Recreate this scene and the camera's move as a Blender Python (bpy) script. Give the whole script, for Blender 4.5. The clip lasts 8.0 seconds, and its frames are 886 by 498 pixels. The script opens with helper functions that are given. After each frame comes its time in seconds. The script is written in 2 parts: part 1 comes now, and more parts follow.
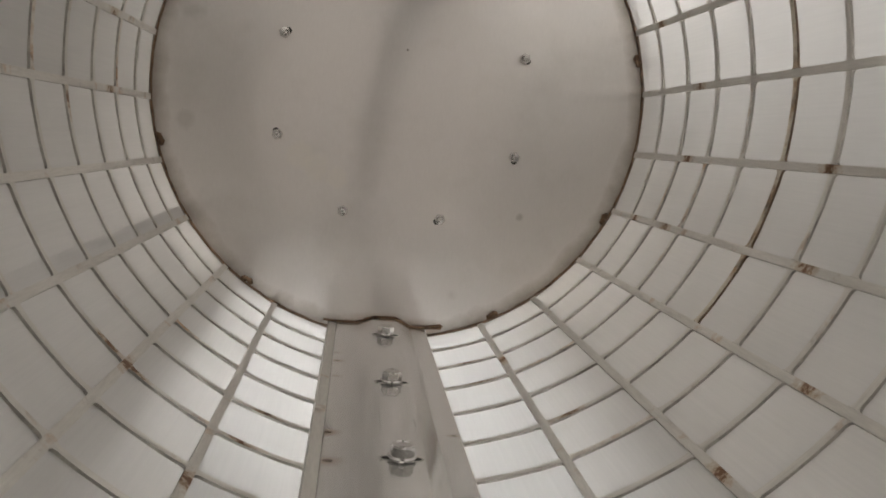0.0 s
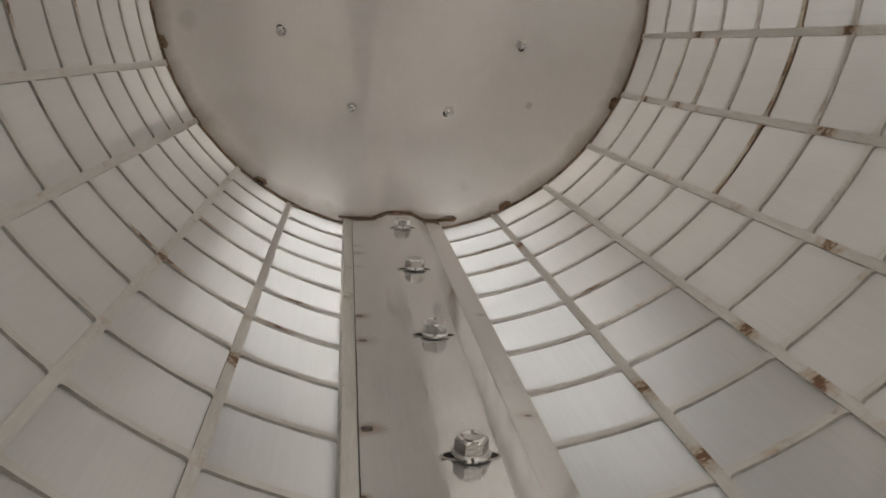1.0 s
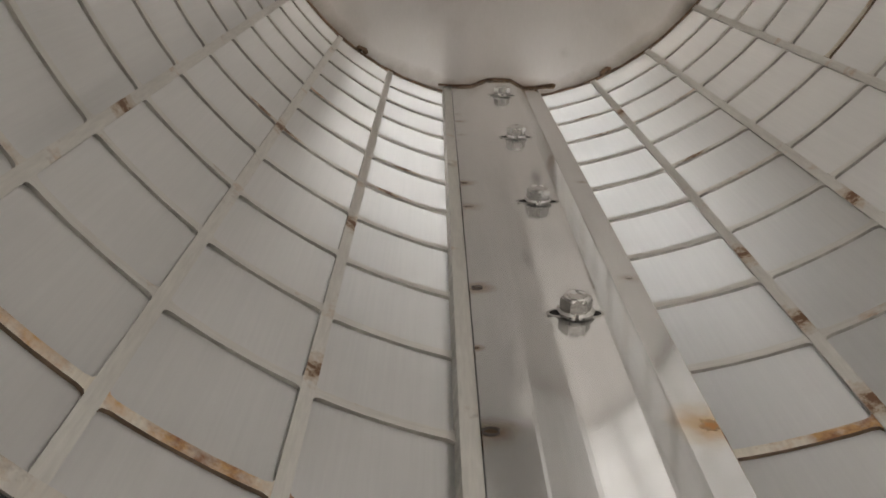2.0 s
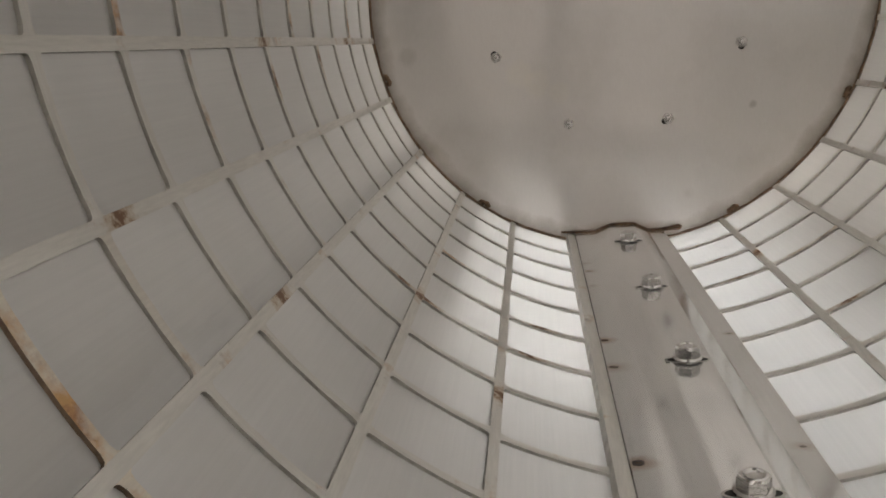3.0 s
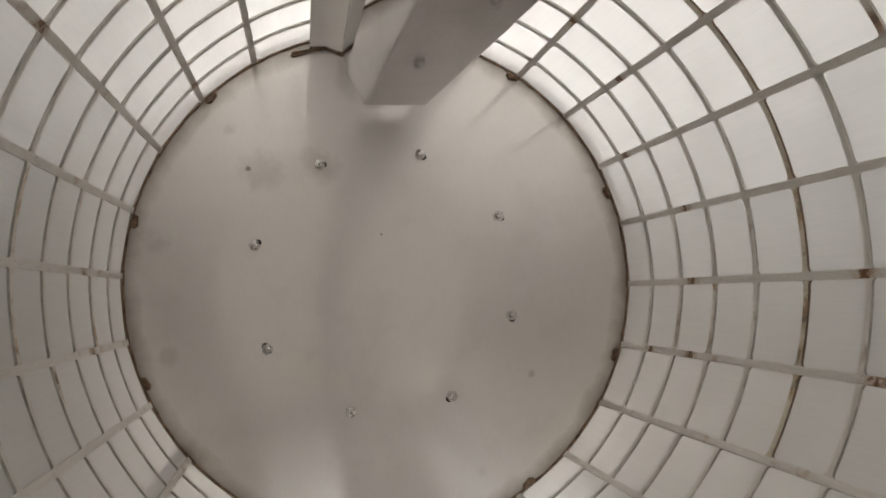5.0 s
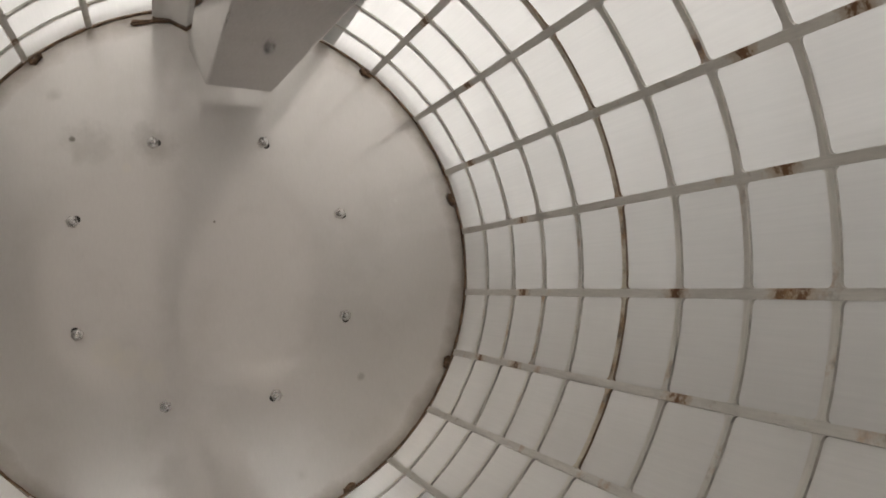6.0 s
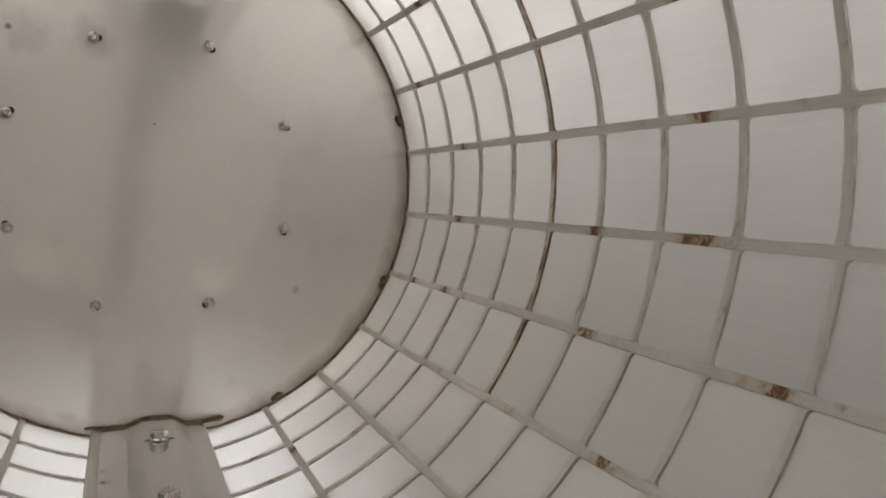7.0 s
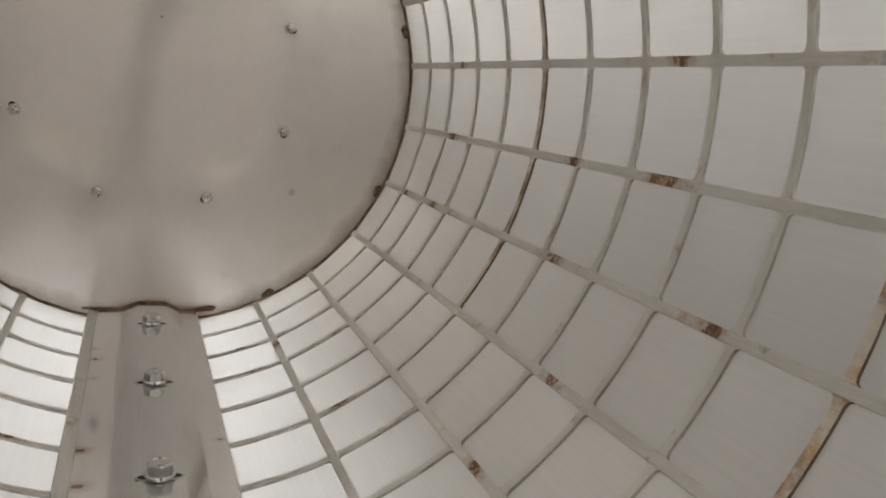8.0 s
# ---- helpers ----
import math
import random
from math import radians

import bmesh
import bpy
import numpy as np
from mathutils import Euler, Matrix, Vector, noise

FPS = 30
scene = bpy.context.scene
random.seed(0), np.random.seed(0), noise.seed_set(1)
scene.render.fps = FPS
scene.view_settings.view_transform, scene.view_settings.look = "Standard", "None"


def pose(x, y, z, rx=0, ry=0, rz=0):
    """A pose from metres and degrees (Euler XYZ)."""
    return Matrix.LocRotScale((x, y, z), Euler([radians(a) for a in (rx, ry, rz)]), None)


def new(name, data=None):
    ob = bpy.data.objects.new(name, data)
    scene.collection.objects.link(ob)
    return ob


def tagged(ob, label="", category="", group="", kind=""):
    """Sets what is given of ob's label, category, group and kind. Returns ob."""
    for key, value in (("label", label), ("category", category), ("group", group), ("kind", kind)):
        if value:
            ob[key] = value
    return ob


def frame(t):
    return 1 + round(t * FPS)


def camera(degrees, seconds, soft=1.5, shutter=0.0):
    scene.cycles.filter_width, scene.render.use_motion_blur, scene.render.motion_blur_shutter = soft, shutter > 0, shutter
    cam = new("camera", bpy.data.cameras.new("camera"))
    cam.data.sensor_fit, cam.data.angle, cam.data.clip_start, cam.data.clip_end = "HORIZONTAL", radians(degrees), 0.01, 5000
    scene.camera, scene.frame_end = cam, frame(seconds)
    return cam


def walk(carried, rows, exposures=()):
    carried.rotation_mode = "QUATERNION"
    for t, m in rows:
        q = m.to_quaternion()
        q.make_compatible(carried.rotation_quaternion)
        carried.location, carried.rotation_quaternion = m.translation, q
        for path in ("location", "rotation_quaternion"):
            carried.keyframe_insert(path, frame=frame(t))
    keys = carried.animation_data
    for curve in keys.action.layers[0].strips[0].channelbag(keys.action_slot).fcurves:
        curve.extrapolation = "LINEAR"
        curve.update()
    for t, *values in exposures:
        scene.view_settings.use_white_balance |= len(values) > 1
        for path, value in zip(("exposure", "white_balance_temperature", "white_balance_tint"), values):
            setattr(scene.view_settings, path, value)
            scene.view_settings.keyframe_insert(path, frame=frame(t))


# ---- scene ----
# A stainless drum screen lies in the gap between two unseen workbenches, seen through its open end.
# Drum space: the axis runs along y, the closed end at y = 0, lengths in radii.
R = 0.2                      # the drum's inner radius in metres
SPIN = -4.9                  # how far the drum is turned about its axis
BASE = 0.95                  # height of the axis over the floor
DRUM = pose(0, 0, BASE, 0, SPIN, 0)

cam = camera(55.9, 8.0, soft=1.7)
ROWS = [
    (0.0, -0.1676, -3.4443, -0.1692, -5.71, -7.23, -5.41),
    (0.5, -0.2133, -3.4378, -0.2091, -6.73, -7.90, -0.83),
    (1.0, -0.2346, -3.4788, -0.2375, -6.39, -13.42, -2.78),
    (1.5, -0.2581, -3.5344, -0.2205, -5.56, -20.86, -3.41),
    (1.7, -0.2688, -3.5579, -0.2186, -3.95, -22.87, -2.87),
    (2.8, -0.3261, -3.5395, -0.1547, 6.47, -18.06, 3.18),
    (3.0, -0.3571, -3.5096, -0.1342, 5.72, -13.68, 3.94),
    (3.5, -0.3683, -3.4568, -0.0892, 4.63, -5.99, 5.87),
    (4.0, -0.3850, -3.3596, -0.0376, -1.95, 0.68, 7.41),
    (4.5, -0.3728, -3.3329, -0.0194, -6.54, 1.79, 8.29),
    (5.0, -0.3373, -3.2900, -0.0177, -9.62, 2.03, 7.74),
    (5.2, -0.2904, -3.2971, -0.0394, -11.81, 2.32, 6.80),
    (6.3, -0.2017, -3.2338, -0.0581, -20.87, 1.16, 2.23),
    (6.5, -0.1681, -3.2321, -0.0624, -21.63, 0.42, 1.21),
    (7.0, -0.1270, -3.2995, -0.0546, -21.19, -3.79, -0.82),
    (7.5, -0.0979, -3.3494, -0.0348, -20.58, -6.24, -2.98),
    (8.0, -0.0799, -3.4090, -0.0203, -19.79, -10.05, -5.48),
]
walk(cam, [(t, DRUM @ pose(R * x, R * y, R * z, 90 + pitch, roll, yaw)) for t, x, y, z, yaw, pitch, roll in ROWS],
     exposures=[(0.0, 0.46), (1.0, 0.44), (1.5, 0.42), (3.0, 0.48), (4.5, 0.46), (6.5, 0.45), (8.0, 0.54)])

# ---- light ----
scene.view_settings.exposure = 0.0
world = bpy.data.worlds.new("world")
scene.world = world
world.use_nodes = True
world.node_tree.nodes["Background"].inputs[0].default_value = (0.8, 0.85, 0.9, 1)
world.node_tree.nodes["Background"].inputs[1].default_value = 0.02


def area_lamp(x, y, z, sx, sy, watts, colour):
    lamp = bpy.data.lights.new("unseen_lamp", "AREA")
    lamp.shape, lamp.size, lamp.size_y, lamp.energy, lamp.color = "RECTANGLE", sx, sy, watts, colour
    ob = new("unseen_lamp", lamp)
    ob.matrix_world = pose(x, y, z)
    return ob


# two overhead lamps, assumed, out of view
area_lamp(0.2, -0.2, 2.60, 1.4, 0.6, 22, (1.0, 0.93, 0.875))
area_lamp(0.35, 1.7, 2.60, 1.6, 0.7, 38, (1.0, 0.93, 0.875))
# added fill beyond the closed end, brightening floor and gauze from outside
north_light = area_lamp(0.0, 1.95, 1.40, 2.6, 1.4, 410, (1.0, 0.96, 0.925))
north_light.matrix_world = pose(0.0, 1.95, 1.40, -40, 0, 0)
# added fill behind the camera, brightening the end plate and the drum's inside
south_light = area_lamp(-1.6, -3.50, 2.05, 1.6, 0.9, 78, (1.0, 0.915, 0.855))
south_light.matrix_world = pose(-1.6, -3.50, 2.05, 78, 0, -22)


# ---- materials ----
class Nodes:
    """A short way to write a node material."""

    def __init__(self, name):
        self.mat = bpy.data.materials.new(name)
        self.mat.use_nodes = True
        self.tree = self.mat.node_tree
        self.bsdf = self.tree.nodes["Principled BSDF"]
        self.out = self.tree.nodes["Material Output"]

    def add(self, kind, **inputs):
        node = self.tree.nodes.new(kind)
        for key, value in inputs.items():
            self.put(node, key.replace("_", " "), value)
        return node

    def put(self, node, key, value):
        socket = node.inputs[int(key)] if key.isdigit() else node.inputs[key]
        if hasattr(value, "is_output"):
            self.tree.links.new(value, socket)
        else:
            socket.default_value = value

    def coords(self, sx=1, sy=1, sz=1):
        tex = self.add("ShaderNodeTexCoord")
        mp = self.add("ShaderNodeMapping", Vector=tex.outputs["Object"])
        mp.inputs["Scale"].default_value = (sx, sy, sz)
        return mp.outputs[0]

    def noise(self, vector, scale, detail=4.0, rough=0.55, seeded=True):
        n = self.add("ShaderNodeTexNoise", Vector=vector, Scale=scale, Detail=detail, Roughness=rough)
        if seeded:
            n.noise_dimensions = "4D"
            info = self.add("ShaderNodeObjectInfo")
            w = self.maths("MULTIPLY", info.outputs["Random"], 57.0)
            self.put(n, "W", w)
        return n.outputs["Fac"]

    def maths(self, op, a, b=0.0, c=0.0):
        n = self.tree.nodes.new("ShaderNodeMath")
        n.operation = op
        for i, v in enumerate((a, b, c)):
            self.put(n, str(i), v)
        return n.outputs[0]

    def ramp(self, fac, lo, hi, a=0.0, b=1.0):
        n = self.add("ShaderNodeMapRange", Value=fac)
        n.inputs[1].default_value, n.inputs[2].default_value = lo, hi
        n.inputs[3].default_value, n.inputs[4].default_value = a, b
        return n.outputs[0]

    def mix(self, fac, a, b):
        n = self.tree.nodes.new("ShaderNodeMix")
        n.data_type = "RGBA"
        self.put(n, "0", fac)
        for i, v in ((6, a), (7, b)):
            self.put(n, str(i), (*v, 1) if isinstance(v, tuple) else v)
        return n.outputs[2]

    def bump(self, height, strength, distance):
        return self.add("ShaderNodeBump", Height=height, Strength=strength, Distance=distance).outputs[0]


def steel(name, base, rough, metal=1.0, grain=(1, 1, 1), stain=(0.30, 0.25, 0.19), stained=0.25, rust=0.0, rusts=((0.47, 0.24, 0.075), (0.12, 0.048, 0.018)), grain_bump=0.15, marks="", edge=1.0):
    """Stainless sheet: brushed grain, faint handling stains and, where it is asked for, rust."""
    m = Nodes(name)
    fine = m.noise(m.coords(*grain), 900, 3.0)
    broad = m.noise(m.coords(), 16, 5.0, 0.6)
    spots = m.noise(m.coords(), 70, 4.0, 0.6)
    col = m.mix(m.ramp(fine, 0.35, 0.65), tuple(c * 0.93 for c in base), tuple(min(1, c * 1.05) for c in base))
    col = m.mix(m.maths("MULTIPLY", m.ramp(broad, 0.5, 0.75), stained), col, stain)
    ro = rough
    me = metal
    if rust:
        grow = m.maths("MULTIPLY", m.ramp(m.noise(m.coords(), 48, 5.0, 0.65), 0.60 - 0.22 * rust, 0.72 - 0.2 * rust), min(1.0, 0.6 + 0.4 * rust))
        patch = m.noise(m.coords(), 130, 4.0, 0.6)
        tint = m.mix(m.ramp(patch, 0.48, 0.60), *rusts)
        col = m.mix(grow, col, tint)
        me = m.maths("MULTIPLY", m.maths("SUBTRACT", 1.0, grow), metal)
        ro = m.maths("MAXIMUM", ro, m.maths("MULTIPLY", grow, 0.85))
    if marks:
        # single rust marks; each piece carries their places along it as properties
        ragged = m.noise(m.coords(), 260, 4.0, 0.65)
        sep = m.add("ShaderNodeSeparateXYZ", Vector=m.coords())
        along = sep.outputs[marks]
        for k in range(4):
            own = m.tree.nodes.new("ShaderNodeAttribute")
            own.attribute_type, own.attribute_name = "OBJECT", "mark_%d" % k
            off = m.maths("ABSOLUTE", m.maths("SUBTRACT", along, own.outputs["Fac"]))
            off = m.maths("MULTIPLY_ADD", ragged, 0.030, off)
            halo = m.ramp(off, 0.027, 0.015, 0.0, 0.85)
            core = m.ramp(off, 0.0195, 0.0155, 0.0, 0.95)
            col = m.mix(halo, col, (0.40, 0.25, 0.11))
            col = m.mix(core, col, (0.16, 0.066, 0.022))
            me = m.maths("MULTIPLY", m.maths("SUBTRACT", 1.0, halo), me)
    m.put(m.bsdf, "Base Color", col)
    m.put(m.bsdf, "Roughness", ro)
    m.put(m.bsdf, "Metallic", me)
    m.put(m.bsdf, "Specular Tint", (edge, edge, edge, 1))
    m.put(m.bsdf, "Normal", m.bump(fine, grain_bump, 0.0004))
    return m.mat


def channel_material():
    """Folded sheet, finely brushed, with heat-tinted spots where it is welded down."""
    m = Nodes("channel_steel")
    fine = m.noise(m.coords(1, 0.03, 1), 900, 3.0)
    broad = m.noise(m.coords(1, 0.4, 1), 22, 5.0, 0.6)
    place = m.coords()
    ragged = m.noise(place, 170, 3.0, 0.6)
    col = m.mix(m.ramp(fine, 0.35, 0.65), (0.80, 0.80, 0.79), (0.85, 0.85, 0.84))
    col = m.mix(m.maths("MULTIPLY", m.ramp(broad, 0.52, 0.72), 0.3), col, (0.44, 0.425, 0.40))
    metal = 0.80
    for x, y, size, depth in TACKS:
        off = m.add("ShaderNodeVectorMath")
        off.operation = "DISTANCE"
        m.put(off, "0", m.coords(0.8, 1, 0))
        off.inputs[1].default_value = (0.8 * x * R, -y * R, 0)
        wob = m.maths("MULTIPLY_ADD", ragged, size * R * 1.4, off.outputs["Value"])
        halo = m.ramp(wob, size * R * 2.6, size * R * 0.9, 0.0, depth)
        core = m.ramp(wob, size * R * 1.2, size * R * 0.85, 0.0, depth)
        rusted = x > 0 and size > 0.02
        col = m.mix(halo, col, (0.62, 0.40, 0.18) if rusted else (0.40, 0.25, 0.12))
        col = m.mix(core, col, (0.42, 0.19, 0.05) if rusted else (0.17, 0.13, 0.10))
        metal = m.maths("MULTIPLY", m.maths("SUBTRACT", 1.0, m.maths("MULTIPLY", core, 0.6)), metal)
    m.put(m.bsdf, "Base Color", col)
    m.put(m.bsdf, "Metallic", metal)
    m.put(m.bsdf, "Roughness", 0.10)
    m.put(m.bsdf, "Normal", m.bump(fine, 0.03, 0.0004))
    return m.mat


# heat-tinted weld places on the clamping channel: across, distance from the closed end, size, strength
TACKS = ((-0.187, 0.49, 0.012, 0.35), (-0.182, 0.60, 0.016, 0.6), (-0.180, 0.785, 0.014, 0.35), (-0.187, 1.31, 0.019, 0.75), (-0.180, 1.505, 0.022, 0.55),
         (-0.181, 2.00, 0.020, 0.75), (-0.193, 2.25, 0.009, 0.8), (-0.183, 2.505, 0.024, 0.95), (0.152, 1.275, 0.012, 0.4), (0.150, 1.935, 0.014, 0.4), (0.158, 2.475, 0.036, 0.95))


def cloth_material():
    """Fine woven steel gauze: lets daylight through, and shines at a low angle."""
    m = Nodes("filter_gauze")
    streak = m.noise(m.coords(700, 14, 700), 1.0, 4.0, 0.65)
    broad = m.noise(m.coords(), 22, 4.0)
    col = m.mix(m.ramp(streak, 0.3, 0.7), (0.67, 0.655, 0.64), (0.735, 0.718, 0.70))
    col = m.mix(m.maths("MULTIPLY", m.ramp(broad, 0.45, 0.8), 0.25), col, (0.46, 0.44, 0.41))
    m.put(m.bsdf, "Base Color", col)
    m.put(m.bsdf, "Metallic", 0.92)
    m.put(m.bsdf, "Roughness", m.ramp(streak, 0.3, 0.7, 0.40, 0.44))
    m.put(m.bsdf, "Normal", m.bump(streak, 0.03, 0.0003))
    # the wires across the drum throw the light along it
    m.put(m.bsdf, "Anisotropic", 1.0)
    axis = m.add("ShaderNodeCombineXYZ", Y=1.0)
    m.put(m.bsdf, "Tangent", axis.outputs[0])
    thin = m.add("ShaderNodeBsdfTranslucent", Color=m.mix(m.ramp(broad, 0.3, 0.7), (0.79, 0.795, 0.785), (0.87, 0.875, 0.865)))
    holes = m.add("ShaderNodeBsdfTransparent", Color=(0.95, 0.95, 0.95, 1))
    one = m.add("ShaderNodeMixShader", Fac=0.015)
    m.tree.links.new(thin.outputs[0], one.inputs[1])
    m.tree.links.new(holes.outputs[0], one.inputs[2])
    both = m.add("ShaderNodeMixShader", Fac=0.25)
    m.tree.links.new(m.bsdf.outputs[0], both.inputs[1])
    m.tree.links.new(one.outputs[0], both.inputs[2])
    m.tree.links.new(both.outputs[0], m.out.inputs[0])
    return m.mat


def plain(name, base, rough, metal=0.0, vary=0.15, scale=30):
    m = Nodes(name)
    n = m.noise(m.coords(), scale, 5.0, 0.6)
    m.put(m.bsdf, "Base Color", m.mix(m.ramp(n, 0.3, 0.7), tuple(c * (1 - vary) for c in base), tuple(min(1, c * (1 + vary)) for c in base)))
    m.put(m.bsdf, "Roughness", rough)
    m.put(m.bsdf, "Metallic", metal)
    m.put(m.bsdf, "Normal", m.bump(n, 0.2, 0.001))
    return m.mat


def plate_material():
    """The closed end: rolled sheet, dull shine, with dried drips and rubbed marks."""
    m = Nodes("end_plate_steel")
    fine = m.noise(m.coords(1, 1, 0.25), 900, 3.0, 0.5, False)
    broad = m.noise(m.coords(), 14, 6.0, 0.62, False)
    col = m.mix(m.ramp(fine, 0.3, 0.7), (0.795, 0.76, 0.735), (0.82, 0.785, 0.758))
    smear = m.maths("MULTIPLY", m.ramp(broad, 0.52, 0.72), 0.14)
    col = m.mix(smear, col, (0.36, 0.33, 0.28))
    place = m.coords()
    rough_edge = m.noise(place, 60, 4.0, 0.6, False)
    for x, z, size, depth in ((-0.48, 0.508, 0.012, 0.9), (-0.43, 0.49, 0.085, 0.22), (-0.2, 0.495, 0.075, 0.26), (0.53, -0.449, 0.018, 0.34),
                              (-0.533, 0.665, 0.03, 0.2), (-0.85, 0.267, 0.05, 0.2), (-0.857, -0.178, 0.04, 0.18), (0.0, 0.19, 0.006, 0.8), (0.27, -0.80, 0.03, 0.15)):
        off = m.add("ShaderNodeVectorMath")
        off.operation = "DISTANCE"
        m.put(off, "0", place)
        off.inputs[1].default_value = (x * R, 0.003, z * R)
        wob = m.maths("MULTIPLY_ADD", rough_edge, size * R * 2.2, off.outputs["Value"])
        mark = m.ramp(wob, size * R * 2.2, size * R * 1.5, 0.0, depth)
        col = m.mix(mark, col, (0.20, 0.18, 0.15))
    for x, z, size in ((-0.40, -0.27, 0.06), (-0.33, -0.31, 0.06), (-0.25, -0.35, 0.045), (-0.30, 0.40, 0.018)):
        off = m.add("ShaderNodeVectorMath")
        off.operation = "DISTANCE"
        m.put(off, "0", place)
        off.inputs[1].default_value = (x * R, 0.003, z * R)
        col = m.mix(m.ramp(m.maths("MULTIPLY_ADD", rough_edge, size * R * 1.1, off.outputs["Value"]), size * R * 1.65, size * R * 1.2, 0.0, 0.3), col, (0.86, 0.81, 0.71))
    # browner and darker towards the rim, with an uneven inner edge
    out = m.add("ShaderNodeVectorMath")
    out.operation = "LENGTH"
    m.put(out, "0", place)
    rim_reach = m.maths("MULTIPLY_ADD", m.noise(place, 24, 5.0, 0.65, False), 0.10 * R, out.outputs["Value"])
    col = m.mix(m.ramp(rim_reach, 0.985 * R, 1.045 * R, 0.0, 0.65), col, (0.22, 0.17, 0.12))
    # straw tint over the channel's weld
    tint = m.add("ShaderNodeVectorMath")
    tint.operation = "DISTANCE"
    m.put(tint, "0", m.coords(0.25, 1, 1))
    tint.inputs[1].default_value = (0, 0.003, -0.955 * R)
    col = m.mix(m.ramp(m.maths("MULTIPLY_ADD", rough_edge, 0.03 * R, tint.outputs["Value"]), 0.075 * R, 0.03 * R, 0.0, 0.5), col, (0.42, 0.27, 0.15))
    m.put(m.bsdf, "Base Color", col)
    m.put(m.bsdf, "Metallic", 0.75)
    m.put(m.bsdf, "Roughness", 0.36)
    sharp = m.add("ShaderNodeBsdfGlossy", Roughness=0.09)
    m.put(sharp, "Color", m.mix(0.35, col, (0.8, 0.77, 0.73)))
    both = m.add("ShaderNodeMixShader", Fac=0.21)
    m.tree.links.new(m.bsdf.outputs[0], both.inputs[1])
    m.tree.links.new(sharp.outputs[0], both.inputs[2])
    m.tree.links.new(both.outputs[0], m.out.inputs[0])
    return m.mat


FRAME_STEEL = steel("frame_steel", (0.70, 0.675, 0.63), 0.46, 0.38, (0.1, 1, 0.1), stained=0.12, rust=0.05, marks="X")
BAR_STEEL = steel("bar_steel", (0.70, 0.675, 0.63), 0.46, 0.38, (1, 0.1, 1), stained=0.12, rust=0.05, marks="Y")
RUSTY_STEEL = steel("rusty_frame_steel", (0.66, 0.60, 0.50), 0.55, 0.4, (1, 0.1, 1), rust=0.55, rusts=((0.36, 0.20, 0.085), (0.075, 0.036, 0.018)))
ORANGE_STEEL = steel("orange_rusted_steel", (0.80, 0.74, 0.64), 0.55, 0.3, (1, 0.1, 1), rust=0.72, rusts=((0.60, 0.33, 0.11), (0.30, 0.105, 0.022)))
SPOTTED_STEEL = steel("spotted_frame_steel", (0.72, 0.68, 0.62), 0.52, 0.45, (1, 0.1, 1), rust=0.45)
CHANNEL_STEEL = channel_material()
TROUGH_STEEL = steel("trough_steel", (0.52, 0.51, 0.50), 0.06, 1.0, (1, 0.04, 1), grain_bump=0.02, edge=0.85)
BOLT_STEEL = steel("bolt_steel", (0.64, 0.625, 0.605), 0.13, 1.0, stained=0.3)
# cut edges, rusted and plain, coloured darker than the faces for their shade
RUST_EDGE = plain("rusted_darkened_edge", (0.20, 0.14, 0.095), 0.8, 0.1, 0.5, 120)
CUT_EDGE = plain("darkened_edge", (0.50, 0.48, 0.44), 0.55, 0.4, 0.3, 120)
PLATE_STEEL = plate_material()
GAUZE = cloth_material()
WELD_AND_GAP = plain("heat_tint_and_gap", (0.20, 0.125, 0.075), 0.5, 0.4, 0.7, 160)
TACK = plain("dark_heat_tint", (0.12, 0.105, 0.10), 0.45, 0.6, 0.4, 200)
SHADE = plain("painted_shade", (0.03, 0.026, 0.022), 0.7)
SURROUND_DARK = plain("surround_dark", (0.018, 0.018, 0.018), 0.6)
PAINT = plain("grey_wall_paint", (0.12, 0.11, 0.10), 0.7, 0, 0.04, 3)
BOUNCE_WALL = plain("bounce_wall_paint", (0.185, 0.172, 0.16), 0.8, 0, 0.03, 3)
CEILING = plain("ceiling_paint", (0.8, 0.8, 0.78), 0.8, 0, 0.03, 3)
BOUNCE_FLOOR = plain("bounce_floor", (0.57, 0.585, 0.60), 0.75, 0, 0.2, 5)


# ---- building blocks ----
def mesh_of(name, verts, faces, material, smooth=False):
    me = bpy.data.meshes.new(name)
    me.from_pydata([tuple(v) for v in verts], [], faces)
    bm = bmesh.new()
    bm.from_mesh(me)
    bmesh.ops.recalc_face_normals(bm, faces=bm.faces)
    bm.to_mesh(me)
    bm.free()
    me.materials.append(material)
    if smooth:
        me.polygons.foreach_set("use_smooth", [True] * len(me.polygons))
    return me


def part(name, data, parent, label="", m=None):
    ob = new(name, data)
    ob.parent = parent
    if m is not None:
        ob.matrix_basis = m
    if label:
        ob["label"] = label
    return ob


def polar(r, degrees, y):
    """A point of drum space in metres: 0 degrees is the underside, 90 the right."""
    a = radians(degrees)
    return Vector((R * r * math.sin(a), R * y, -R * r * math.cos(a)))


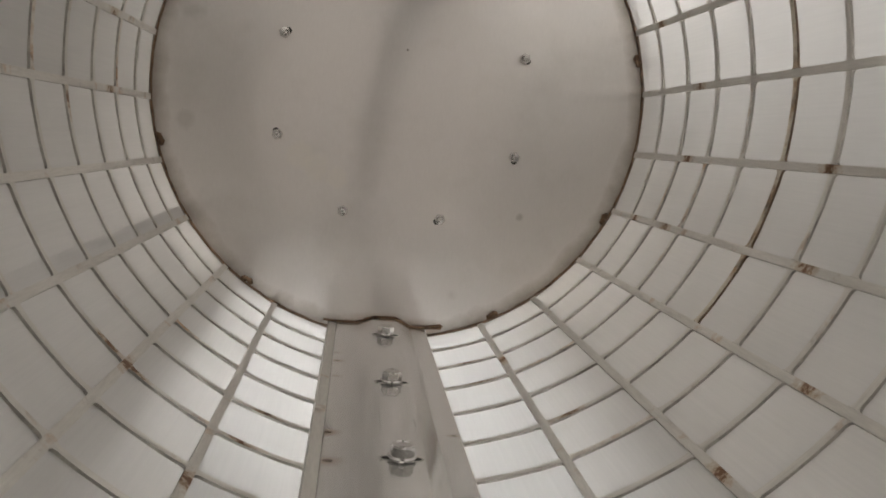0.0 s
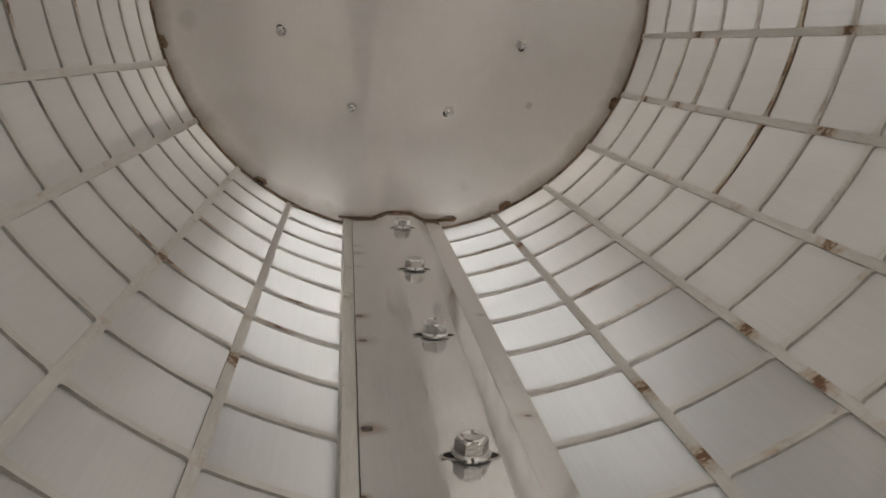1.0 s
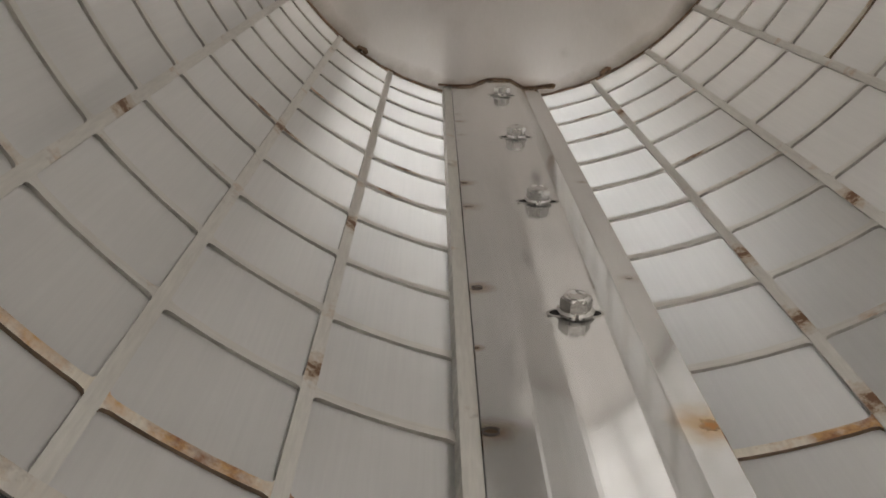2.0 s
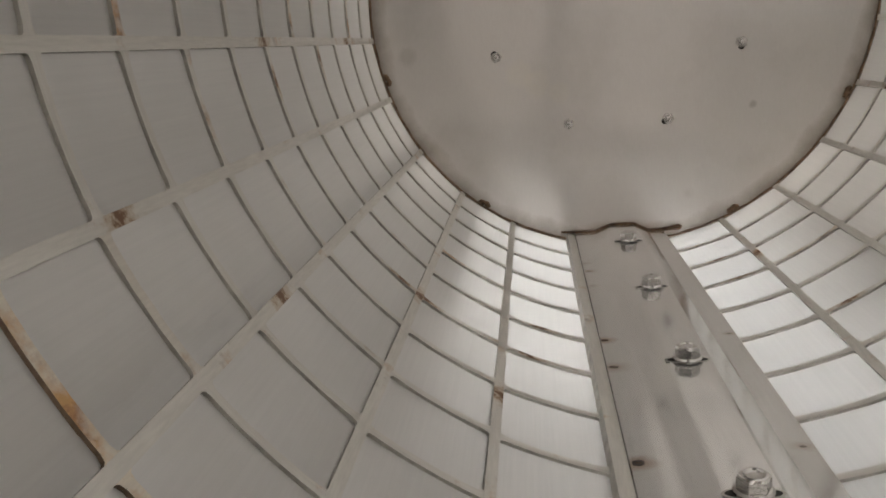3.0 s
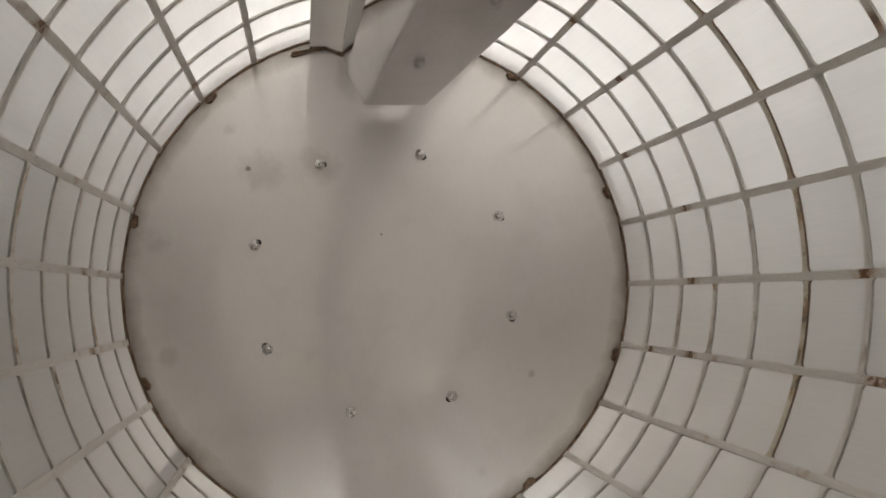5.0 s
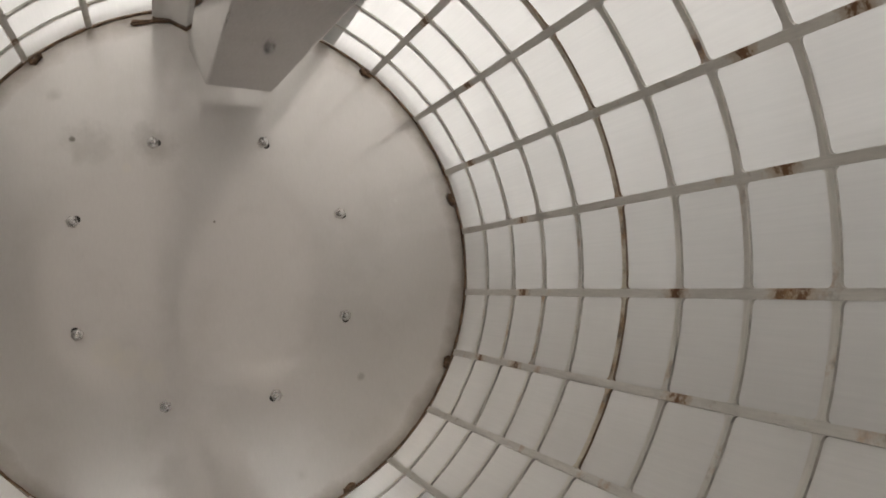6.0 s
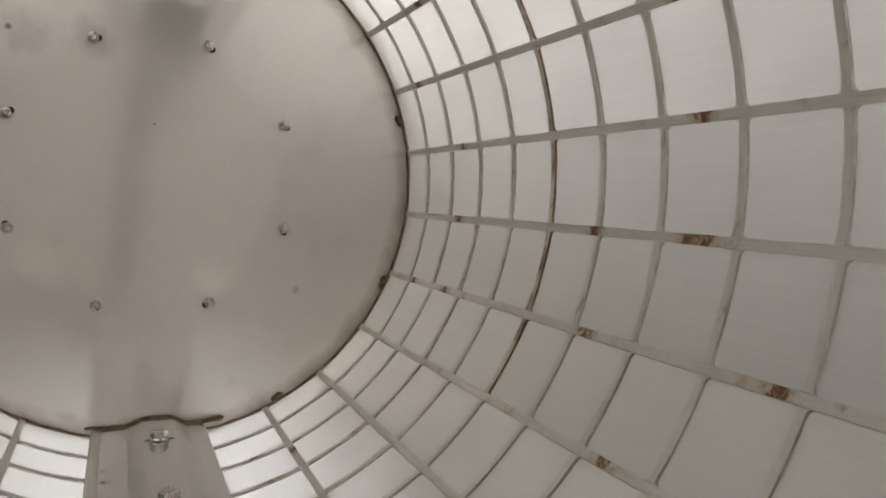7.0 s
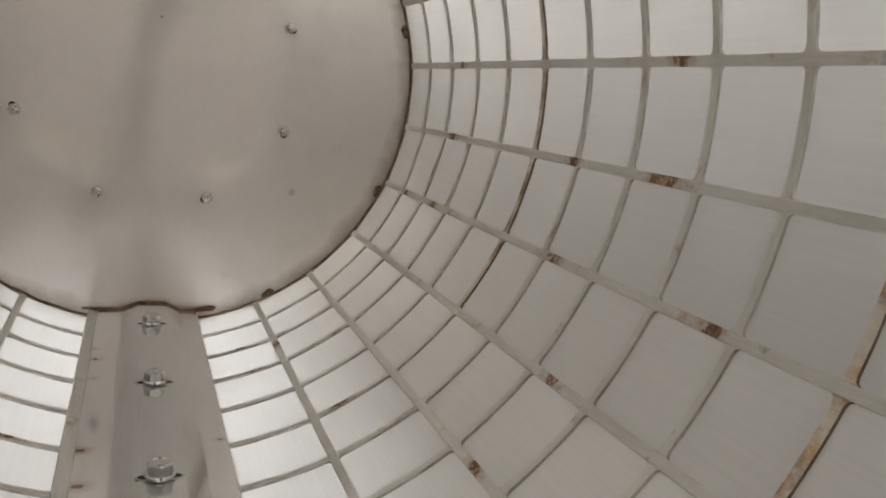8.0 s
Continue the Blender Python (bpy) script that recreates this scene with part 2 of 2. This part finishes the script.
def shell(r0, r1, a0, a1, y0, y1, na, ny):
    """A curved slab between two radii, two angles and two places along the axis."""
    verts, faces = [], []
    for r in (r0, r1):
        for i in range(na + 1):
            for j in range(ny + 1):
                verts.append(polar(r, a0 + (a1 - a0) * i / na, y0 + (y1 - y0) * j / ny))
    n, w = (na + 1) * (ny + 1), ny + 1
    for i in range(na):
        for j in range(ny):
            a = i * w + j
            faces.append((a, a + 1, a + w + 1, a + w))
            faces.append((n + a, n + a + w, n + a + w + 1, n + a + 1))
    for i in range(na):
        for j in (0, ny):
            a, b = i * w + j, (i + 1) * w + j
            faces.append((a, b, n + b, n + a))
    for j in range(ny):
        for i in (0, na):
            a, b = i * w + j, i * w + j + 1
            faces.append((a, b, n + b, n + a))
    return verts, faces


def sweep(outline, ys, shift=lambda y: (0, 0)):
    """A closed outline (x, z in radii) drawn along y."""
    verts, faces, n = [], [], len(outline)
    for y in ys:
        dx, dz = shift(y)
        verts += [Vector((R * (x + dx), R * y, R * (z + dz))) for x, z in outline]
    for k in range(len(ys) - 1):
        for i in range(n):
            a, b = k * n + i, k * n + (i + 1) % n
            faces.append((a, b, b + n, a + n))
    faces.append(tuple(range(n)))
    faces.append(tuple(range((len(ys) - 1) * n, len(ys) * n)))
    return verts, faces


def thickened(line, t):
    """An open folded line made into a sheet of thickness t, to its left."""
    pts = [Vector(p) for p in line]
    off = []
    for i, p in enumerate(pts):
        a = (pts[i] - pts[max(i - 1, 0)]).normalized() if i else (pts[1] - pts[0]).normalized()
        b = (pts[min(i + 1, len(pts) - 1)] - p).normalized() if i < len(pts) - 1 else a
        na, nb = Vector((-a.y, a.x)), Vector((-b.y, b.x))
        n = (na + nb).normalized()
        off.append(p + n * t / max(0.3, n.dot(na)))
    return [tuple(p) for p in pts] + [tuple(p) for p in reversed(off)]


def tube(path, radius, sides, material, name, wobble=0.0, closed=False):
    """A bead along a path of points, of slightly uneven thickness."""
    rng = random.Random(len(path))
    verts, faces, n = [], [], len(path)
    for i, p in enumerate(path):
        a = path[(i - 1) % n] if closed else path[max(i - 1, 0)]
        b = path[(i + 1) % n] if closed else path[min(i + 1, n - 1)]
        d = (b - a).normalized()
        u = d.cross(Vector((0, 1, 0))).normalized()
        v = d.cross(u).normalized()
        r = radius * (1 + wobble * (rng.random() - 0.5))
        verts += [p + (u * math.cos(k * math.tau / sides) + v * math.sin(k * math.tau / sides)) * r for k in range(sides)]
    for i in range(n if closed else n - 1):
        for k in range(sides):
            a, b = i * sides, ((i + 1) % n) * sides
            faces.append((a + k, a + (k + 1) % sides, b + (k + 1) % sides, b + k))
    if not closed:
        faces += [tuple(range(sides)), tuple(range((n - 1) * sides, n * sides))]
    return mesh_of(name, verts, faces, material, True)


def lathe(profile, sides, material, name, corners=None):
    """Rings of (radius, height) about z; corners: a six-sided thing instead of a round one."""
    verts, faces = [], []
    for r, h, hexed in profile:
        for k in range(sides):
            a = k * math.tau / sides
            f = 1.0
            if hexed:
                b = (a + math.pi / 6) % (math.pi / 3) - math.pi / 6
                f = 1 / math.cos(b)
            verts.append(Vector((r * f * math.cos(a), r * f * math.sin(a), h)))
    for i in range(len(profile) - 1):
        for k in range(sides):
            a, b = i * sides + k, i * sides + (k + 1) % sides
            faces.append((a, b, b + sides, a + sides))
    faces += [tuple(range(sides)), tuple(range((len(profile) - 1) * sides, len(profile) * sides))]
    return mesh_of(name, verts, faces, material)


# ---- the room round it ----
def slab(name, x0, x1, y0, y1, z0, z1, material, label):
    verts = [(x, y, z) for x in (x0, x1) for y in (y0, y1) for z in (z0, z1)]
    faces = [(0, 1, 3, 2), (4, 6, 7, 5), (0, 4, 5, 1), (2, 3, 7, 6), (0, 2, 6, 4), (1, 5, 7, 3)]
    return tagged(new(name, mesh_of(name, verts, faces, material)), label, name.split("_")[0], "", "structure")


# unseen floor, pale and cool to bounce light up through the bottom gauze
slab("floor", -2.6, 2.6, -3.6, 2.6, -0.12, 0.0, BOUNCE_FLOOR, "unseen pale grey floor, bouncing light up into the drum")
slab("ceiling", -2.6, 2.6, -3.6, 2.6, 2.62, 2.74, CEILING, "plain white painted workshop ceiling")
slab("wall_north", -2.6, 2.6, 2.6, 2.72, -0.12, 2.74, PAINT, "plain grey painted workshop wall")
# unseen wall, paler than the others to bounce light onto the end plate
slab("wall_south", -2.6, 2.6, -3.72, -3.6, -0.12, 2.74, BOUNCE_WALL, "plain unseen wall, paler to bounce light onto the end plate")
slab("wall_east", 2.6, 2.72, -3.72, 2.72, -0.12, 2.74, PAINT, "plain grey painted workshop wall")
slab("wall_west", -2.72, -2.6, -3.72, 2.72, -0.12, 2.74, PAINT, "plain grey painted workshop wall")


# ---- two unseen workbenches, added to carry the drum and shape the light below it ----
WOOD = plain("dark_blocker_board", (0.05, 0.045, 0.04), 0.6, 0, 0.25, 12)
# pale so that the unseen bench tops bounce light onto the lower gauze
TOP = plain("bounce_bench_top", (0.48, 0.46, 0.43), 0.6, 0, 0.25, 12)
IRON = plain("dark_bench_legs", (0.06, 0.06, 0.062), 0.5, 0.3)


def box_mesh(name, x0, x1, y0, y1, z0, z1, material):
    verts = [(x, y, z) for x in (x0, x1) for y in (y0, y1) for z in (z0, z1)]
    faces = [(0, 1, 3, 2), (4, 6, 7, 5), (0, 4, 5, 1), (2, 3, 7, 6), (0, 2, 6, 4), (1, 5, 7, 3)]
    return mesh_of(name, verts, faces, material)


BENCH = BASE - 0.885 * R
for side in (-1, 1):
    bench = tagged(new("workbench"), "unseen workbench with dark light-blocking boards, carrying the drum", "workbench", "workbenches under the drum")
    xs = sorted((side * (0.62 if side > 0 else 0.52) * R, side * 0.60))
    part("bench_top", box_mesh("bench_top", *xs, -1.35, 0.25, BENCH - 0.035, BENCH, TOP), bench)
    # upright boards added out of view to block outside light from the gauze
    part("backboard", box_mesh("backboard", *sorted((side * 0.215, side * 0.60)), 0.20, 0.22, BENCH, BASE + (0.15 if side > 0 else 0.25), WOOD), bench)
    part("sideboard", box_mesh("sideboard", *((0.36, 0.38) if side > 0 else (-0.32, -0.30)), -1.35, -0.24 if side > 0 else -0.12, BENCH, BASE + (0.16 if side > 0 else 0.38), WOOD), bench)
    for x in (xs[0] + 0.06, xs[1] - 0.06):
        for y in (-1.25, 0.15):
            part("leg", box_mesh("leg", x - 0.03, x + 0.03, y - 0.03, y + 0.03, 0.0, BENCH - 0.035, IRON), bench)

# an unseen dark board, added to block floor light under the drum's open half
board = tagged(new("blocking_board"), "unseen dark board blocking floor light under the drum's open half", "board")
BOARD = BENCH - 0.115
verts = [Vector(p) for z in (BOARD, BOARD + 0.02) for p in ((-0.30, -1.30, z), (0.30, -1.30, z), (0.30, -0.46, z), (-0.30, -0.22, z))]
part("plank", mesh_of("plank", verts, [(0, 1, 2, 3), (4, 5, 6, 7), (0, 1, 5, 4), (1, 2, 6, 5), (2, 3, 7, 6), (3, 0, 4, 7)], WOOD), board)
for y in (-1.25, -0.50):
    part("batten", box_mesh("batten", -0.54, 0.54, y - 0.02, y + 0.02, BOARD - 0.03, BOARD, IRON), board)

# ---- the drum ----
drum = tagged(new("filter_drum"), "stainless steel drum screen with gauze panels, rust-spotted, lying open", "drum filter")
drum.matrix_world = DRUM

PITCH = {1: 0.25266, -1: 0.24935}    # ring spacing along the axis, right and left half
STEP = {1: 14.476, -1: 14.327}       # bar spacing round it
FIRST = {1: (9.44, 0.2243), -1: (12.90, 0.2269)}      # first bar's angle, first ring's distance
LEAN = {1: (-0.0159, -0.0074), -1: (-0.0164, 0.0313)} # the rings do not stand quite square to the axis
BAR, RING, THICK = 0.0115, 0.0106, 0.0075             # half widths, depth
END = -2.915


def ring_places(side, degrees):
    u = (degrees - 80) / 80
    lean = LEAN[side][0] * u + LEAN[side][1] * (u * u - 0.5)
    return [-(FIRST[side][1] + lean + k * PITCH[side]) for k in range(11)]


# closed end
verts, faces = [], []
SIDES = 96
for k, (y, rr) in enumerate([(0.014, 1.05), (0.014, 0.5), (0.014, 0.02), (0.034, 0.02), (0.034, 1.05)]):
    verts += [polar(rr, i * 360 / SIDES, y) for i in range(SIDES)]
for k in range(5):
    for i in range(SIDES):
        a, b = k * SIDES, ((k + 1) % 5) * SIDES
        faces.append((a + i, a + (i + 1) % SIDES, b + (i + 1) % SIDES, b + i))
faces = [f for f in faces if not (set(f) <= set(range(2 * SIDES, 4 * SIDES)))]
faces += [tuple(range(2 * SIDES, 3 * SIDES)), tuple(range(3 * SIDES, 4 * SIDES))]
end_plate = part("end_plate", mesh_of("end_plate", verts, faces, PLATE_STEEL), drum, "dull stainless round end plate with eight bolts")

plate_bolt = lathe([(0.0195 * R, 0, 1), (0.0195 * R, 0.026 * R, 1), (0.018 * R, 0.031 * R, 0), (0.012 * R, 0.032 * R, 0), (0.010 * R, 0.040 * R, 0), (0.006 * R, 0.043 * R, 0)],
                   24, BOLT_STEEL, "plate_bolt")
shade_disc = lathe([(0.0135 * R, 0, 0), (0.0125 * R, 0.0016 * R, 0), (0.004 * R, 0.0018 * R, 0)], 16, SHADE, "bolt_hole")
for k in range(8):
    at = polar(0.5264, -22.7 + 45 * k, 0.014) + Vector((-0.0068, 0, 0.003)) * R
    part("plate_bolt", plate_bolt, end_plate, "small bright hexagon bolt head", Matrix.Translation(at) @ pose(0, 0, 0, 90, 0, 0) @ pose(0, 0, 0, 0, 0, 23 * k))

    # a flat dark disc puts in the shade beside most bolts
    dx, dz = ((0, 0), (-0.7, -0.7), (0.2, -1), (0.9, -0.4), (0.8, -0.6), (1, 0.1), (0.8, 0.6), (-0.5, 0.8))[k]
    if dx or dz:
        part("bolt_hole", shade_disc, end_plate, "flat dark disc for the shade beside the bolt", Matrix.Translation(at + Vector((dx, 0, dz)) * 0.0165 * R) @ pose(0, 0, 0, 90, 0, 0))

# seam round the end plate, its brown putting in stain and shadow gap, with its weld blobs
seam = [polar(1.0 + 0.0012 * math.sin(i * 2.1), i * 360 / 180, 0.010) for i in range(180)]
part("rim_seam", tube(seam, 0.0045 * R, 6, WELD_AND_GAP, "rim_seam", 0.5, True), drum, "dark brown seam round the end plate, for its stain and shadow gap")
rng = random.Random(4)
for a in (104.3, 64.6, 27.5, -35.7, -74.8, -110.9, -143.6, 141.0):
    bead = [polar(0.985 + 0.004 * math.sin(k * 1.3), a + (k - 3) * 0.48, 0.004) for k in range(7)]
    part("weld_spot", tube(bead, 0.012 * R, 7, WELD_AND_GAP, "weld_spot", 0.7), drum, "short burnt brown weld bead")

def cut_sheet(name, material, na, *size):
    """A strip of the cut sheet: bright faces, dull cut edges coloured darker for their shade."""
    me = mesh_of(name, *shell(*size, na, 1), material)
    me.materials.append(CUT_EDGE)
    for k in range(2 * na, len(me.polygons)):
        me.polygons[k].material_index = 1
    return me


# bars along the drum
bar_mesh = cut_sheet("bar", BAR_STEEL, 1, 1.0, 1.0 + THICK, -BAR * 57.3, BAR * 57.3, 0.006, END + 0.035)
wide_mesh = cut_sheet("bar", BAR_STEEL, 1, 0.976, 1.0 + THICK, -0.0165 * 57.3, 0.0165 * 57.3, 0.006, END + 0.035)
# where the welds on the bars have rusted, by bar, in radii from the closed end
MARKS = {(1, 0): (2.493, 2.517), (1, 1): (0.579, 1.882, 2.194, 2.464), (1, 2): (1.871, 2.161), (1, 3): (1.845,), (1, 4): (0.291, 0.613, 1.559, 2.192), (1, 5):
         (0.571, 1.481, 1.85, 1.903), (1, 6): (0.597, 1.878), (1, 7): (0.291, 1.853, 2.147), (1, 8): (0.609,), (1, 9): (0.698,), (-1, 1): (1.79, 2.428), (-1,
         2): (1.482,), (-1, 3): (2.08,), (-1, 4): (2.406,), (-1, 5): (0.537, 1.481), (-1, 6): (0.559, 2.071, 2.36), (-1, 8): (1.484,), (-1, 9): (0.234,)}
RING_MARKS = {(-1, 5, 2): 0.065, (-1, 5, 1): -0.10, (-1, 5, 0): -0.05, (-1, 4, 0): -0.015, (-1, 3, 4): -0.08, (-1, 5, 4): -0.03, (1, 2, 0): 0.02, (1, 1, 0): 0.01, (1, 4, 1): -0.05}


def mark(ob, places):
    for k in range(4):
        ob["mark_%d" % k] = R * places[k] if k < len(places) else 9.0


def turned(degrees, y=0.0):
    return pose(0, R * y, 0, 0, -degrees, 0)


def bar_angle(side, k):
    return side * (FIRST[side][0] + k * STEP[side])


for side in (1, -1):
    for k in range(12):
        bar = part("bar", wide_mesh if k in (0, 11) else bar_mesh, drum, "", turned(bar_angle(side, k) + (0.22 if (side, k) == (-1, 0) else 0)))
        mark(bar, [-y for y in MARKS.get((side, k), ())])

# rings between the bars, widening into the bars with small rounded corners
GAP = 14.4 / 2 - BAR * 57.3
CORNER = 0.013


def crossbar_mesh(material, edge):
    me = cut_sheet("crossbar", material, 9, 1.0005, 1.0 + THICK, -GAP, GAP, -RING, RING)
    me.materials[1] = edge
    reach = radians(GAP)
    away = (0.0, 0.0035, CORNER, 0.30 * reach, 0.70 * reach)
    for v in me.vertices:
        i = v.index // 2 % 10
        d = away[min(i, 9 - i)]
        angle = math.degrees(reach - d) * (-1 if i < 5 else 1)
        fillet = CORNER - math.sqrt(CORNER ** 2 - max(0.0, CORNER - d) ** 2)
        half = RING + 0.75 * fillet
        v.co = polar(1.0005 if v.index < 20 else 1.0 + THICK, angle, half if v.index % 2 else -half)
    return me


cross_clean = crossbar_mesh(FRAME_STEEL, CUT_EDGE)
cross_rusty = crossbar_mesh(RUSTY_STEEL, RUST_EDGE)
cross_orange = crossbar_mesh(ORANGE_STEEL, RUST_EDGE)
cross_spot = crossbar_mesh(SPOTTED_STEEL, CUT_EDGE)
rng = random.Random(11)
for side in (1, -1):
    for j in range(11):
        for k in range(11):
            y = ring_places(side, FIRST[side][0] + (k + 0.5) * STEP[side])[j]
            orange = (side, j) in ((1, 9), (-1, 10))
            rusty = orange or (side == 1 and j == 4 and 2 < k < 9) or (side, j, k) == (-1, 6, 6)
            data = cross_orange if orange else cross_rusty if rusty else cross_spot if rng.random() < 0.06 else cross_clean
            strip = part("crossbar", data, drum, "rusted strip" if rusty else "", turned(bar_angle(side, k + 0.5), y))
            mark(strip, [RING_MARKS[side, j, k]] if (side, j, k) in RING_MARKS else [])

# rim at the open end, and an added black ring for the dark beyond it
part("rim", mesh_of("rim", *shell(0.999, 1.0 + THICK, 0, 360, END, END + 0.035, 120, 1), SPOTTED_STEEL), drum, "rust-marked steel rim of the open end")
part("seal", mesh_of("seal", *shell(1.001, 1.062, 0, 360, END - 0.22, END - 0.002, 96, 1), SURROUND_DARK), drum, "added black ring for the dark beyond the open end")


# gauze panels, each slightly slack in its own way
def gauze_panel(side, row, col, seed):
    ys = [0.010] + ring_places(side, FIRST[side][0] + (col + 0.5) * STEP[side]) + [END + 0.03]
    y0, y1 = ys[row], ys[row + 1]
    a0, a1 = sorted((bar_angle(side, col), bar_angle(side, col + 1)))
    nu, nv = 10, 8
    rng = random.Random(seed)
    slack = rng.uniform(-0.001, 0.004)
    swell = 0.0042 if abs(a0 + a1) > 190 else 0.0018
    verts, faces = [], []
    for i in range(nu + 1):
        for j in range(nv + 1):
            u, v = i / nu, j / nv
            a, y = a0 + (a1 - a0) * u, y0 + (y1 - y0) * v
            lift = math.sin(math.pi * u) ** 0.7 * math.sin(math.pi * v) ** 0.7
            p = polar(1, a, y)
            ripple = noise.noise(Vector((p.x * 60, p.y * 25 + seed, p.z * 60)))
            flat = math.cos(radians(STEP[side] / 2)) / math.cos(radians(STEP[side] * (u - 0.5)))
            r = 1.0105 * flat ** 0.55 + lift * (slack * 0.5 + swell * ripple)
            verts.append(polar(r, a, y))
    for i in range(nu):
        for j in range(nv):
            a = i * (nv + 1) + j
            faces.append((a, a + 1, a + nv + 2, a + nv + 1))
    return mesh_of("gauze_panel", verts, faces, GAUZE, True)


for side in (1, -1):
    for row in range(12):
        for col in range(11):
            part("gauze_panel", gauze_panel(side, row, col, 1000 + side * 500 + row * 20 + col), drum)

# where the gauze is lapped
for a0, a1 in ((-59.0, -55.8), (150.5, 153.3)):
    part("gauze_lap", mesh_of("gauze_lap", *shell(1.0070, 1.0073, a0, a1, 0.0, END + 0.03, 2, 30), GAUZE), drum, "lapped double strip of gauze")

# clamping channels, below and above
HAT = [(-0.196, -0.9500), (-0.115, -0.9495), (-0.110, -0.9480), (-0.054, -0.9240), (-0.047, -0.9220), (0.046, -0.9220), (0.053, -0.9240), (0.107, -0.9515), (0.112, -0.9530), (0.171, -0.9545)]
hat_mesh = mesh_of("clamp_channel", *sweep(thickened(HAT, -0.012), [0.008 - k * 0.1 for k in range(30)] + [END + 0.04]), CHANNEL_STEEL)
head = lathe([(0.0353 * R, 0.0000 * R, 0), (0.0361 * R, 0.0049 * R, 0), (0.0311 * R, 0.0090 * R, 0), (0.0265 * R, 0.0098 * R, 1), (0.0265 * R, 0.0295 * R, 1), (0.0250 * R, 0.0344 * R, 0), (0.0197 * R, 0.0357 * R, 0), (0.0155 * R, 0.0336 * R, 0), (0.0101 * R, 0.0328 * R, 0), (0.0034 * R, 0.0326 * R, 0)],
             36, BOLT_STEEL, "bolt")
# strip added behind the channel to stop light leaking through its slit
back_mesh = mesh_of("backing_strip", *shell(0.985, 0.996, -12.3, 9.0, 0.004, END + 0.04, 10, 1), CHANNEL_STEEL)
slot_line = [Vector((0.053 * R * math.cos(k * math.tau / 28), 0.019 * R * math.sin(k * math.tau / 28), 0.002 * R)) for k in range(28)]


def slot_rim():
    verts, faces = [], []
    for s, h in ((1.05, 0.0), (1.0, 0.0022), (0.93, 0.0008)):
        verts += [Vector((p.x * s, p.y * s, h * R)) for p in slot_line]
    for k in range(2):
        for i in range(28):
            a, b = k * 28 + i, k * 28 + (i + 1) % 28
            faces.append((a, b, b + 28, a + 28))
    faces.append(tuple(range(56, 84)))
    me = mesh_of("slot", verts, faces, CUT_EDGE, True)
    # the slot's floor is coloured near black for the shade inside it
    me.materials.append(SHADE)
    me.polygons[len(me.polygons) - 1].material_index = 1
    return me


slot_mesh = slot_rim()
for turn in (0, 180.9):
    channel = part("clamp_channel", hat_mesh, drum, "folded stainless channel bolted along the drum", turned(turn))
    part("backing_strip", back_mesh, drum, "", turned(turn))
    for k in range(5):
        at = pose(-0.005 * R, -R * (0.288 + k * 0.6255), -0.922 * R)
        part("slot", slot_mesh, channel, "raised slot under the bolt", at)
        part("bolt", head, channel, "bright flanged hexagon bolt", at @ pose(0, 0, 0.003 * R, 0, 0, (28, 34, 8, 31, 30)[k]))
    bead = []
    for (x0, z0), (x1, z1) in zip([(-0.255, -0.946)] + HAT, HAT + [(0.222, -0.950)]):
        bead += [Vector((R * (x0 + (x1 - x0) * f), 0.004 * R, R * (z0 + (z1 - z0) * f + 0.004))) for f in (0, 0.33, 0.66)]
    # it turns back on itself at one end
    bead += [Vector((R * x, 0.002 * R, R * z)) for x, z in ((0.238, -0.946), (0.243, -0.938), (0.234, -0.934), (0.214, -0.938), (0.186, -0.943), (0.160, -0.948))]
    part("weld_bead", tube(bead, 0.0052 * R, 7, WELD_AND_GAP, "weld_bead", 0.7), channel, "burnt brown weld bead along the channel's end")

    for x, y, size, depth in TACKS:
        if y not in (2.00, 2.505):
            continue
        turns = [k * math.tau / 14 for k in range(14)]
        dab = [Vector((R * x + 0.55 * size * R * math.cos(a), -R * y + 0.36 * size * R * math.sin(a), -0.9495 * R)) for a in turns]
        part("weld_tack", tube(dab, 0.10 * size * R, 6, TACK, "weld_tack", 0.6, True), channel, "small bluish burnt weld ring")


# ---- the waste trough ----
trough = tagged(new("waste_trough"), "plain folded stainless waste trough reaching into the drum", "trough")
trough.matrix_world = DRUM
TOUT = [(-0.068, 0.905), (-0.066, 0.810), (-0.016, 0.684), (-0.010, 0.680), (0.218, 0.656), (0.224, 0.658), (0.308, 0.778), (0.308, 0.870)]


def sink(y):
    return 0.02 * (y + 0.13), 0.10 * (y + 0.13)


STATIONS = [-0.13 - 0.2 * k for k in range(35)]
for name, line in (("side_panel", TOUT[:3]), ("bottom_panel", TOUT[2:6]), ("side_panel", TOUT[5:])):
    part(name, mesh_of(name, *sweep(thickened(line, 0.008), STATIONS, sink), TROUGH_STEEL), trough)

# a stand carries its outer end
foot = DRUM @ Vector((R * (0.117 + sink(-6.7)[0]), -6.7 * R, R * (0.668 + sink(-6.7)[1])))
stand = tagged(new("trough_stand"), "dark steel stand under the trough's outer end", "stand")
part("post", box_mesh("post", foot.x - 0.02, foot.x + 0.02, foot.y - 0.02, foot.y + 0.02, 0.012, foot.z - 0.012, IRON), stand)
part("base_plate", box_mesh("base_plate", foot.x - 0.09, foot.x + 0.09, foot.y - 0.09, foot.y + 0.09, 0.0, 0.012, IRON), stand)
part("cross_piece", box_mesh("cross_piece", foot.x - 0.045, foot.x + 0.045, foot.y - 0.015, foot.y + 0.015, foot.z - 0.012, foot.z - 0.001, IRON), stand)
